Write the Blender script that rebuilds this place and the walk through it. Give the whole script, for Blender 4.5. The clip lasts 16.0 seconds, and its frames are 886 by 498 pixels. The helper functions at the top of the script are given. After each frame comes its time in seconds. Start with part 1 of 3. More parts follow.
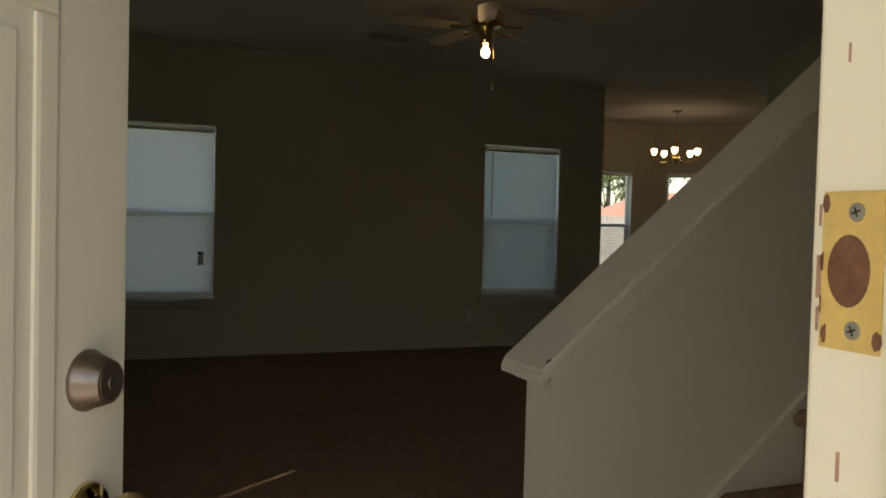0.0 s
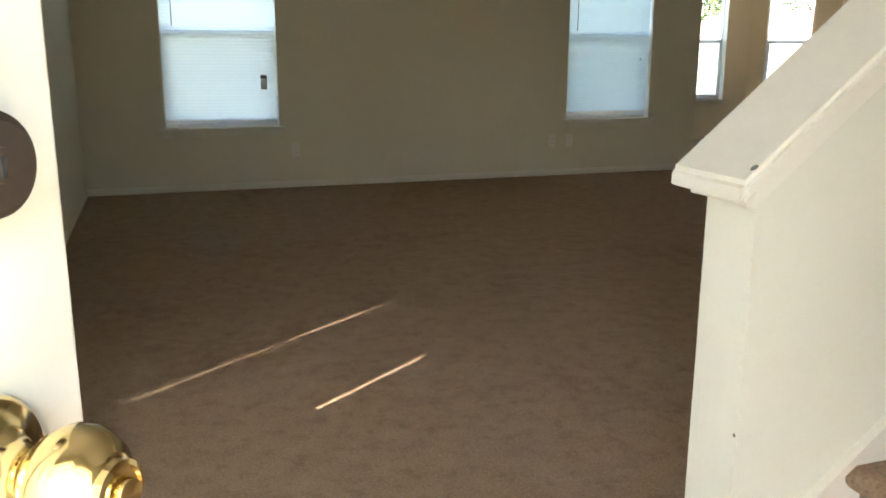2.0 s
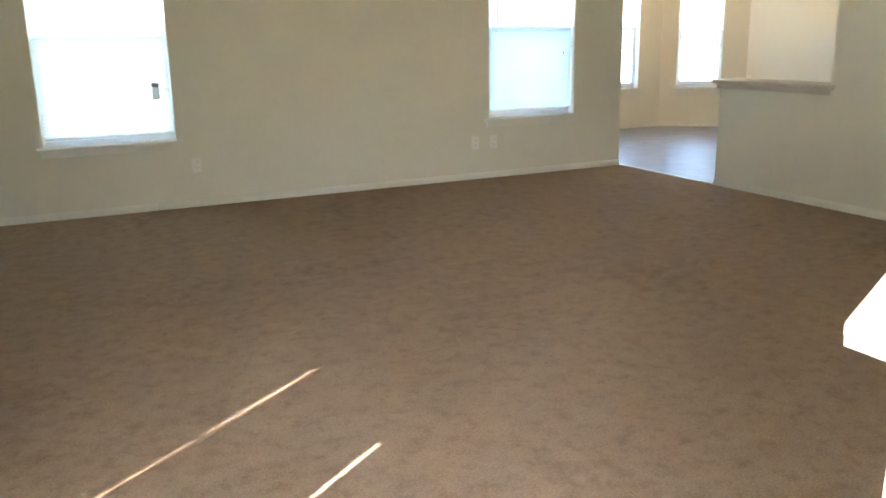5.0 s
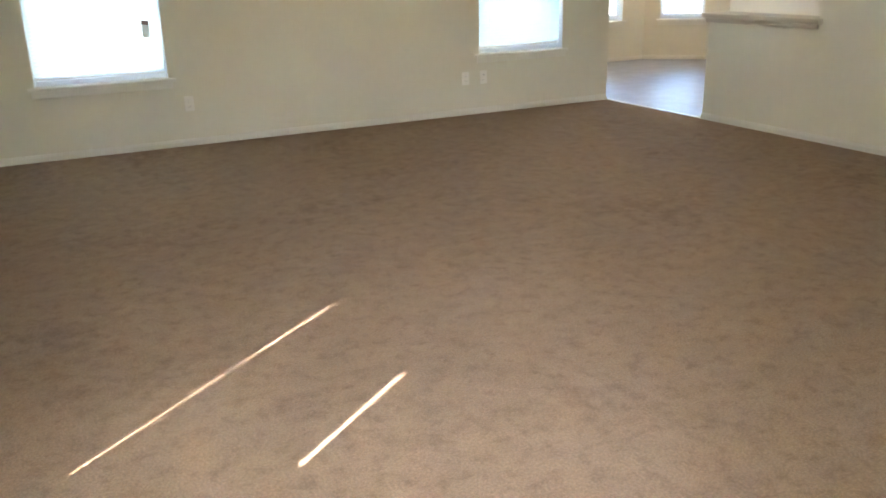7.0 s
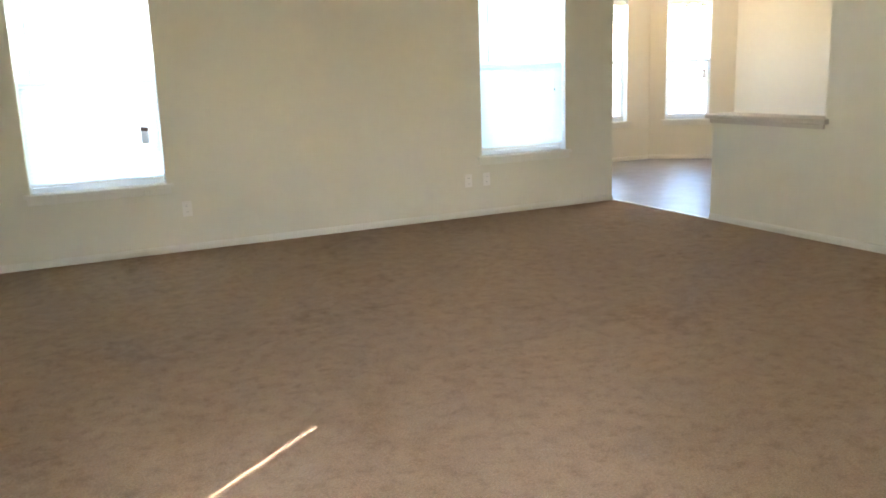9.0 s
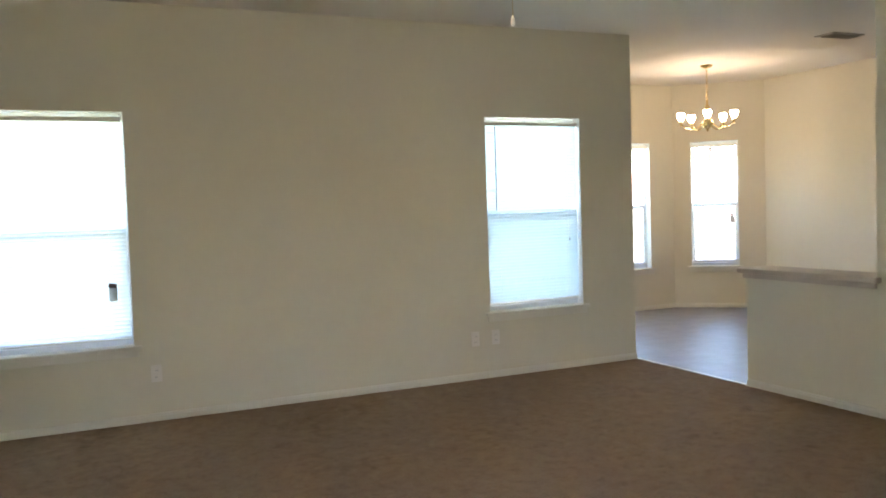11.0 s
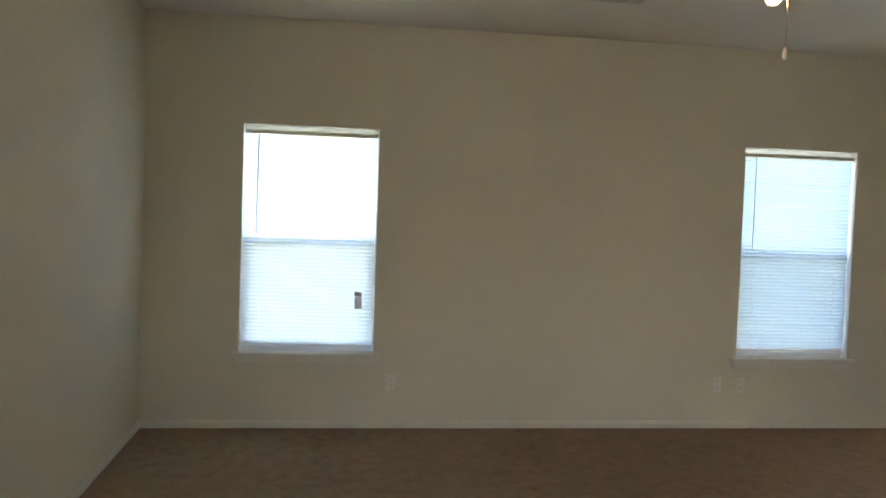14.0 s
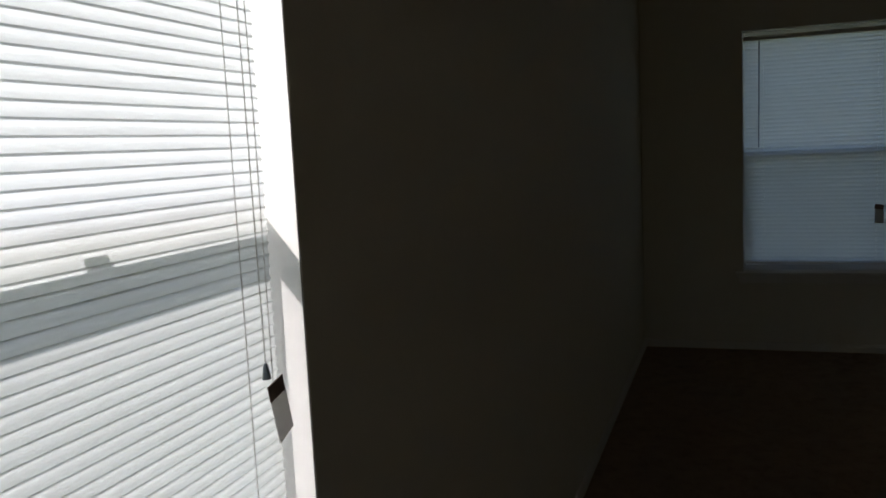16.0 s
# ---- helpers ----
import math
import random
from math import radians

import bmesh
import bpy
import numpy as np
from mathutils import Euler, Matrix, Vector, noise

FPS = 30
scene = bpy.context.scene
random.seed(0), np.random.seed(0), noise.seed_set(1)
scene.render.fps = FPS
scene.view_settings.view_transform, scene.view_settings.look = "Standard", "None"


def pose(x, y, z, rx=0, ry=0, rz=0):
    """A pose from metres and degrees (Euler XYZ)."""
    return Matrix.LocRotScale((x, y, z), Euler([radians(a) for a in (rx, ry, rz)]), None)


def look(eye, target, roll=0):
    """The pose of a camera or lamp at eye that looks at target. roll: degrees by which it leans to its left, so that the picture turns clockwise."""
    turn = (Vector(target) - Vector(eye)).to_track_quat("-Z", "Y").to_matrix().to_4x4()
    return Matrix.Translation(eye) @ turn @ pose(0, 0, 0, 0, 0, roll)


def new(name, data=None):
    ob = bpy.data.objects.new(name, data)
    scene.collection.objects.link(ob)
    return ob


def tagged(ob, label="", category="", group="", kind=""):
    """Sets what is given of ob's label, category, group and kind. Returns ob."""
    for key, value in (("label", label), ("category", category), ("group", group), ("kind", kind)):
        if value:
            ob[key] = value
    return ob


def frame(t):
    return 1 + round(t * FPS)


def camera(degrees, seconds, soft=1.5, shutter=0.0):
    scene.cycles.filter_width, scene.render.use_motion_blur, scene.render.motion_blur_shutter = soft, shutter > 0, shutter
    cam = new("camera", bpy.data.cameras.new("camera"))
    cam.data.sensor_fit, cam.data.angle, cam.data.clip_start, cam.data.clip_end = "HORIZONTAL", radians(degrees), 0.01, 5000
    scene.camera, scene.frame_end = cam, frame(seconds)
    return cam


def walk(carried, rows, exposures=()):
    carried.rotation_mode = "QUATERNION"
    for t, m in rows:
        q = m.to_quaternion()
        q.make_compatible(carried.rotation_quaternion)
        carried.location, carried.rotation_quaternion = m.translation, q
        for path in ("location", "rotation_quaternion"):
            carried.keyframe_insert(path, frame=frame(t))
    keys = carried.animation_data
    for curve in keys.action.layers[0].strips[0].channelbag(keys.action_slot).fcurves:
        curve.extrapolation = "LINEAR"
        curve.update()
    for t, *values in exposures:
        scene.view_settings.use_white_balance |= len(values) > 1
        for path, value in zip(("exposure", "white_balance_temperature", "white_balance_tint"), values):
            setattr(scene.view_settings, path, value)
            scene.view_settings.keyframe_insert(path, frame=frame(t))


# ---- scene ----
cam = camera(55.6, 16.0, 1.8)
PATH = [
    (0, (0.45, -7.832, 1.275), (1.231, -5.991, 1.212), 1.5),
    (0.5, (0.43, -7.543, 1.252), (1.229, -5.721, 1.046), 2.5),
    (1, (0.394, -7.472, 1.214), (1.137, -5.642, 0.899), 0.6),
    (1.5, (0.383, -7.471, 1.198), (1.048, -5.628, 0.8), -0.9),
    (2, (0.54, -7.285, 1.146), (1.16, -5.439, 0.69), 0.2),
    (2.5, (0.634, -7.084, 1.13), (1.231, -5.235, 0.656), 0.3),
    (3, (0.697, -6.874, 1.133), (1.307, -5.024, 0.68), -0.3),
    (3.5, (0.674, -6.761, 1.199), (1.341, -4.932, 0.74), -0.6),
    (4, (0.683, -6.692, 1.226), (1.408, -4.886, 0.765), -1.0),
    (4.5, (0.656, -6.669, 1.252), (1.436, -4.887, 0.788), -1.4),
    (5, (0.604, -6.658, 1.264), (1.429, -4.904, 0.77), -1.1),
    (7.5, (0.42, -6.69, 1.31), (1.275, -5.005, 0.657), -1.3),
    (8, (0.46, -6.626, 1.284), (1.327, -4.92, 0.704), -1.6),
    (8.5, (0.555, -6.56, 1.3), (1.42, -4.824, 0.794), -1.8),
    (9, (0.595, -6.54, 1.312), (1.46, -4.776, 0.888), -1.9),
    (11.5, (1.276, -5.871, 1.431), (2.05, -4.028, 1.393), -0.6),
    (12, (1.44, -5.839, 1.453), (2.066, -3.939, 1.465), 0.5),
    (12.5, (1.498, -5.858, 1.405), (1.99, -3.921, 1.456), 1.5),
    (13, (1.438, -5.871, 1.391), (1.834, -3.912, 1.442), 2.4),
    (13.5, (1.355, -5.914, 1.455), (1.651, -3.936, 1.452), 2.6),
    (14, (1.172, -5.874, 1.5), (1.446, -3.894, 1.424), 2.0),
    (14.5, (0.869, -5.847, 1.501), (1.047, -3.86, 1.358), 1.0),
    (15, (0.699, -6.061, 1.515), (0.566, -4.076, 1.316), -0.9),
    (15.5, (0.596, -5.981, 1.479), (0.096, -4.057, 1.257), -2.0),
    (16, (0.549, -5.875, 1.445), (-0.111, -4.003, 1.205), -2.8),
]
EXPOSURES = [(0, 1.1, 8000, 16), (0.5, 2.2, 8000, 15), (1, 2.75, 7800, 14), (1.5, 2.95, 7300, 14), (2, 3.75, 7100, 14), (2.5, 4.2, 7000, 13),
             (3, 4.6, 6750, 12), (4, 5.0, 6450, 12), (5, 5.15, 6450, 14), (9, 5.4, 6450, 16), (11.3, 4.6, 6450, 18), (12.5, 3.95, 6600, 20), (13.5, 4.05, 6600, 20),
             (14, 4.3, 6600, 20), (14.5, 4.5, 6550, 20), (15.0, 4.6, 6500, 19), (15.3, 3.4, 6450, 17), (15.5, 2.45, 6400, 17), (16, 0.65, 6400, 18)]
walk(cam, [(t, look(eye, target, roll)) for t, eye, target, roll in PATH], EXPOSURES)

# ---- world and sun ----
SUN_FROM = Vector((-0.8, -0.6, 1.0)).normalized()
world = bpy.data.worlds.new("sky")
scene.world = world
world.use_nodes = True
wn = world.node_tree.nodes
sky = wn.new("ShaderNodeTexSky")
sky.sky_type, sky.sun_disc = "NISHITA", False
sky.sun_elevation = math.asin(SUN_FROM.z)
sky.sun_rotation = math.atan2(SUN_FROM.x, SUN_FROM.y)
world.node_tree.links.new(sky.outputs[0], wn["Background"].inputs[0])
wn["Background"].inputs[1].default_value = 0.15
sun = new("sun", bpy.data.lights.new("sun", "SUN"))
sun.data.energy, sun.data.angle, sun.data.color = 4.5, radians(0.5), (1.0, 0.95, 0.87)
sun.matrix_world = look((-16, -20, 20), Vector((-16, -20, 20)) - SUN_FROM)


# ---- materials ----
def material(name, color, rough=0.6, metal=0.0, var=0.12, big=2.0, fine=60.0, bump=0.15, bump_scale=200.0, depth=0.002, spec=0.5):
    m = bpy.data.materials.new(name)
    m.use_nodes = True
    n, l = m.node_tree.nodes, m.node_tree.links
    p = n["Principled BSDF"]
    p.inputs["Roughness"].default_value, p.inputs["Metallic"].default_value = rough, metal
    p.inputs["Specular IOR Level"].default_value = spec
    co = n.new("ShaderNodeTexCoord")
    a, b, c = (n.new("ShaderNodeTexNoise") for _ in range(3))
    for tex, s, d in ((a, big, 4), (b, fine, 3), (c, bump_scale, 2)):
        tex.inputs["Scale"].default_value, tex.inputs["Detail"].default_value = s, d
        l.new(co.outputs["Object"], tex.inputs["Vector"])
    mix = n.new("ShaderNodeMix")
    mix.inputs[0].default_value = 0.35
    l.new(a.outputs["Fac"], mix.inputs[2])
    l.new(b.outputs["Fac"], mix.inputs[3])
    ramp = n.new("ShaderNodeValToRGB")
    ramp.color_ramp.elements[0].position, ramp.color_ramp.elements[1].position = 0.3, 0.7
    ramp.color_ramp.elements[0].color = (*[x * (1 - var) for x in color], 1)
    ramp.color_ramp.elements[1].color = (*[min(1, x * (1 + var)) for x in color], 1)
    l.new(mix.outputs[0], ramp.inputs[0])
    l.new(ramp.outputs[0], p.inputs["Base Color"])
    if bump:
        bp = n.new("ShaderNodeBump")
        bp.inputs["Strength"].default_value, bp.inputs["Distance"].default_value = bump, depth
        l.new(c.outputs["Fac"], bp.inputs["Height"])
        l.new(bp.outputs[0], p.inputs["Normal"])
    return m


def carpet_material():
    m = material("carpet", (0.475, 0.322, 0.203), 0.95, var=0.30, big=9.0, fine=130, bump=1.0, bump_scale=420, depth=0.012, spec=0.1)
    n, l = m.node_tree.nodes, m.node_tree.links
    p = n["Principled BSDF"]
    p.inputs["Sheen Weight"].default_value = 0.15
    n["Mix"].inputs[0].default_value = 0.72
    base = p.inputs["Base Color"].links[0].from_socket
    co = n["Texture Coordinate"]
    # trodden, darker tufts in patches
    t, u = n.new("ShaderNodeTexNoise"), n.new("ShaderNodeTexNoise")
    t.inputs["Scale"].default_value, t.inputs["Detail"].default_value, t.inputs["Roughness"].default_value = 10.0, 5, 0.66
    u.inputs["Scale"].default_value, u.inputs["Detail"].default_value = 1.1, 3
    l.new(co.outputs["Object"], t.inputs["Vector"])
    l.new(co.outputs["Object"], u.inputs["Vector"])
    mul = n.new("ShaderNodeMath")
    mul.operation = "MULTIPLY"
    l.new(t.outputs["Fac"], mul.inputs[0])
    l.new(u.outputs["Fac"], mul.inputs[1])
    r = n.new("ShaderNodeValToRGB")
    r.color_ramp.elements[0].position, r.color_ramp.elements[1].position = 0.29, 0.42
    r.color_ramp.elements[0].color, r.color_ramp.elements[1].color = (1, 1, 1, 1), (0.80, 0.775, 0.75, 1)
    l.new(mul.outputs[0], r.inputs[0])
    mx = n.new("ShaderNodeMix")
    mx.data_type, mx.blend_type = "RGBA", "MULTIPLY"
    mx.inputs[0].default_value = 1.0
    l.new(base, mx.inputs[6])
    l.new(r.outputs[0], mx.inputs[7])
    # small crushed tufts
    w = n.new("ShaderNodeTexNoise")
    w.inputs["Scale"].default_value, w.inputs["Detail"].default_value, w.inputs["Roughness"].default_value = 17.0, 5, 0.72
    l.new(co.outputs["Object"], w.inputs["Vector"])
    rw = n.new("ShaderNodeValToRGB")
    rw.color_ramp.elements[0].position, rw.color_ramp.elements[1].position = 0.50, 0.70
    rw.color_ramp.elements[0].color, rw.color_ramp.elements[1].color = (1, 1, 1, 1), (0.74, 0.71, 0.68, 1)
    l.new(w.outputs["Fac"], rw.inputs[0])
    my = n.new("ShaderNodeMix")
    my.data_type, my.blend_type = "RGBA", "MULTIPLY"
    my.inputs[0].default_value = 1.0
    l.new(mx.outputs[2], my.inputs[6])
    l.new(rw.outputs[0], my.inputs[7])
    l.new(my.outputs[2], p.inputs["Base Color"])
    return m


def slat_material(name, color, through_color, share):
    m = bpy.data.materials.new(name)
    m.use_nodes = True
    n, l = m.node_tree.nodes, m.node_tree.links
    p = n["Principled BSDF"]
    p.inputs["Base Color"].default_value = (*color, 1)
    p.inputs["Roughness"].default_value = 0.45
    tr = n.new("ShaderNodeBsdfTranslucent")
    tr.inputs["Color"].default_value = (*through_color, 1)
    info = n.new("ShaderNodeObjectInfo")
    k = n.new("ShaderNodeMapRange")
    k.inputs[3].default_value, k.inputs[4].default_value = share - 0.012, share + 0.012
    l.new(info.outputs["Random"], k.inputs[0])
    mx = n.new("ShaderNodeMixShader")
    l.new(k.outputs[0], mx.inputs[0])
    l.new(p.outputs[0], mx.inputs[1])
    l.new(tr.outputs[0], mx.inputs[2])
    l.new(mx.outputs[0], n["Material Output"].inputs[0])
    return m


def glass_material():
    m = bpy.data.materials.new("window_glass")
    m.use_nodes = True
    p = m.node_tree.nodes["Principled BSDF"]
    p.inputs["Base Color"].default_value = (0.93, 0.98, 0.97, 1)
    p.inputs["Roughness"].default_value, p.inputs["IOR"].default_value = 0.0, 1.05
    p.inputs["Transmission Weight"].default_value = 1.0
    return m


def screen_material():
    """Fine dark mesh: half of the light goes straight through."""
    m = bpy.data.materials.new("insect_screen_mesh")
    m.use_nodes = True
    n, l = m.node_tree.nodes, m.node_tree.links
    p = n["Principled BSDF"]
    p.inputs["Base Color"].default_value = (0.16, 0.17, 0.18, 1)
    p.inputs["Roughness"].default_value = 0.8
    clear, mx = n.new("ShaderNodeBsdfTransparent"), n.new("ShaderNodeMixShader")
    mx.inputs[0].default_value = 0.2
    l.new(clear.outputs[0], mx.inputs[1])
    l.new(p.outputs[0], mx.inputs[2])
    l.new(mx.outputs[0], n["Material Output"].inputs[0])
    return m


def glow_material(name, color, strength):
    m = bpy.data.materials.new(name)
    m.use_nodes = True
    p = m.node_tree.nodes["Principled BSDF"]
    p.inputs["Base Color"].default_value = (0.9, 0.85, 0.75, 1)
    p.inputs["Emission Color"].default_value = (*color, 1)
    p.inputs["Emission Strength"].default_value = strength
    return m


WALL = material("cream_wall_paint", (0.695, 0.658, 0.54), 0.75, var=0.03, big=0.9, fine=14, bump=0.25, bump_scale=95, depth=0.003, spec=0.3)
CEIL = material("ceiling_paint", (0.80, 0.76, 0.70), 0.9, var=0.03, big=0.8, fine=30, bump=0.5, bump_scale=70, depth=0.004, spec=0.2)
STAIRPAINT = material("pale_stair_wall_paint", (0.655, 0.642, 0.55), 0.6, var=0.03, big=1.3, fine=20, bump=0.2, bump_scale=95, depth=0.002)
TRIM = material("white_trim_paint", (0.71, 0.68, 0.595), 0.4, var=0.04, big=3, fine=40, bump=0.08, bump_scale=40)
DOORPAINT = material("cream_door_paint", (0.85, 0.80, 0.655), 0.42, var=0.03, big=2, fine=30, bump=0.1, bump_scale=60, depth=0.001)
LEDGE = material("beige_ledge_paint", (0.53, 0.47, 0.39), 0.5, var=0.06, big=4, fine=40, bump=0.08, bump_scale=40)
CARPET = carpet_material()
VINYL = material("grey_vinyl_floor", (0.33, 0.34, 0.375), 0.42, var=0.14, big=5, fine=40, bump=0.08, bump_scale=30, spec=0.3)
VINYLFRAME = material("white_vinyl_frame", (0.78, 0.79, 0.78), 0.35, var=0.03, bump=0.0)
PLASTIC = material("white_plastic", (0.78, 0.75, 0.68), 0.35, var=0.03, bump=0.0)
DARKSLOT = material("dark_slot", (0.03, 0.03, 0.03), 0.6, var=0.1, bump=0.0)
SLAT = slat_material("white_blind_slat", (0.80, 0.81, 0.80), (0.80, 0.85, 0.85), 0.41)
# copy of the white slat; shade outside window 2 is put in as denser blue
SHADEDSLAT = slat_material("shaded_blind_slat", (0.68, 0.77, 0.82), (0.60, 0.76, 0.86), 0.19)
CORD = material("blind_cord", (0.76, 0.76, 0.73), 0.8, bump=0.0)
WAND = material("clear_grey_wand", (0.22, 0.26, 0.28), 0.2, var=0.05, bump=0.0)
TAG = slat_material("card_tag", (0.76, 0.74, 0.72), (0.72, 0.70, 0.68), 0.5)
TAGHEAD = material("tag_print", (0.24, 0.17, 0.14), 0.7, var=0.3, fine=90, bump=0.0)
GLASS = glass_material()
SCREEN = screen_material()
BRASS = material("polished_brass", (0.86, 0.69, 0.36), 0.13, 1.0, var=0.06, big=8, fine=90, bump=0.03, bump_scale=60)
OLDBRASS = material("worn_brass_plate", (0.78, 0.56, 0.20), 0.45, 0.35, var=0.12, big=30, fine=200, bump=0.2, bump_scale=150)
NICKEL = material("aged_nickel", (0.25, 0.205, 0.17), 0.36, 0.9, var=0.15, big=20, fine=150, bump=0.08, bump_scale=150)
STEEL = material("dull_screw_steel", (0.42, 0.40, 0.37), 0.4, 0.9, var=0.15, bump=0.0)
RUST = material("rusty_hole", (0.16, 0.07, 0.04), 0.85, var=0.4, big=60, fine=200, bump=0.4, bump_scale=200)
BULB = glow_material("lit_bulb", (1.0, 0.72, 0.42), 6.0)
SHADEGLOW = glow_material("lit_glass_shade", (1.0, 0.76, 0.50), 3.2)
BLADE = material("pale_fan_blade", (0.60, 0.55, 0.47), 0.45, var=0.06, big=6, fine=50, bump=0.05)
VENT = material("vent_paint", (0.62, 0.60, 0.56), 0.5, bump=0.0)
CONCRETE = material("porch_concrete", (0.42, 0.40, 0.37), 0.9, big=3, fine=60, bump=0.3, bump_scale=90)
GRASS = material("dry_lawn", (0.13, 0.14, 0.06), 0.95, var=0.4, big=0.6, fine=30, bump=0.6, bump_scale=60, depth=0.02)
FENCE = material("weathered_grey_boards", (0.40, 0.385, 0.37), 0.85, var=0.25, big=3, fine=60, bump=0.3, bump_scale=80)
LEAF = material("tree_leaf", (0.09, 0.13, 0.04), 0.7, var=0.4, big=1.5, fine=12, bump=0.0)
BARK = material("bark", (0.12, 0.09, 0.07), 0.9, var=0.3, bump=0.5, bump_scale=40, depth=0.01)
ROOFTILE = material("red_roof_shingle", (0.34, 0.17, 0.13), 0.9, var=0.2, big=4, fine=40, bump=0.3, bump_scale=30)
BRICKWALL = material("far_pale_wall", (0.55, 0.51, 0.47), 0.9, var=0.2, big=4, fine=30, bump=0.2)
CHIP = material("bare_reddish_wood", (0.42, 0.25, 0.17), 0.8, var=0.3, big=60, fine=200, bump=0.0)
NAIL = material("nail_dent", (0.14, 0.13, 0.11), 0.8, bump=0.0)


# ---- building helpers ----
def link(name, bm, mat, parent=None, label="", smooth=False):
    me = bpy.data.meshes.new(name)
    bmesh.ops.recalc_face_normals(bm, faces=bm.faces)
    if smooth:
        for f in bm.faces:
            f.smooth = True
    bm.to_mesh(me)
    bm.free()
    me.materials.append(mat)
    ob = new(name, me)
    if parent:
        ob.parent = parent
    if label:
        tagged(ob, label)
    return ob


def part(name, bm, mat, parent, label="", smooth=False):
    return link(name, bm, mat, parent, label, smooth)


def share(name, me, parent, m):
    ob = new(name, me)
    ob.parent = parent
    ob.matrix_basis = m
    return ob


def thing(name, m, label="", category="", group="", kind=""):
    ob = new(name)
    ob.empty_display_size = 0.1
    ob.matrix_basis = m
    return tagged(ob, label, category, group, kind)


def add_box(bm, x0, y0, z0, x1, y1, z1, bevel=0.0):
    g = bmesh.ops.create_cube(bm, size=1, matrix=Matrix.Translation(((x0 + x1) / 2, (y0 + y1) / 2, (z0 + z1) / 2)) @ Matrix.Diagonal((x1 - x0, y1 - y0, z1 - z0, 1)))
    if bevel:
        es = {e for v in g["verts"] for e in v.link_edges}
        bmesh.ops.bevel(bm, geom=list(es), offset=bevel, segments=2, affect="EDGES", profile=0.6)
    return bm


def box(x0, y0, z0, x1, y1, z1, bevel=0.0):
    return add_box(bmesh.new(), x0, y0, z0, x1, y1, z1, bevel)


def add_lathe(bm, profile, m=None, steps=24):
    """profile: (radius, height) pairs, turned about the z axis."""
    rings = []
    for r, z in profile:
        rings.append([bm.verts.new((max(r, 1e-5) * math.cos(2 * math.pi * i / steps), max(r, 1e-5) * math.sin(2 * math.pi * i / steps), z)) for i in range(steps)])
    for a, b in zip(rings, rings[1:]):
        for i in range(steps):
            bm.faces.new((a[i], a[(i + 1) % steps], b[(i + 1) % steps], b[i]))
    bm.faces.new(rings[0])
    bm.faces.new(rings[-1])
    if m is not None:
        bmesh.ops.transform(bm, matrix=m, verts=[v for r in rings for v in r])
    return bm


def lathe(profile, m=None, steps=24):
    return add_lathe(bmesh.new(), profile, m, steps)


def add_tube(bm, points, radius, steps=8):
    pts = [Vector(p) for p in points]
    rings = []
    for i, p in enumerate(pts):
        d = (pts[min(i + 1, len(pts) - 1)] - pts[max(i - 1, 0)]).normalized()
        q = d.to_track_quat("Z", "Y")
        r = radius[i] if isinstance(radius, (list, tuple)) else radius
        rings.append([bm.verts.new(p + q @ Vector((r * math.cos(2 * math.pi * k / steps), r * math.sin(2 * math.pi * k / steps), 0))) for k in range(steps)])
    for a, b in zip(rings, rings[1:]):
        for k in range(steps):
            bm.faces.new((a[k], a[(k + 1) % steps], b[(k + 1) % steps], b[k]))
    bm.faces.new(rings[0])
    bm.faces.new(rings[-1])
    return bm


def tube(points, radius, steps=8):
    return add_tube(bmesh.new(), points, radius, steps)


def prism(outline, axis, lo, hi):
    """Pushes an outline of (a, b) pairs along an axis: 'y' takes (x, z), 'z' takes (x, y)."""
    bm = bmesh.new()
    put = (lambda a, b, c: (a, c, b)) if axis == "y" else (lambda a, b, c: (a, b, c))
    r0 = [bm.verts.new(put(a, b, lo)) for a, b in outline]
    r1 = [bm.verts.new(put(a, b, hi)) for a, b in outline]
    n = len(outline)
    bm.faces.new(r0)
    bm.faces.new(r1)
    for i in range(n):
        bm.faces.new((r0[i], r0[(i + 1) % n], r1[(i + 1) % n], r1[i]))
    return bm


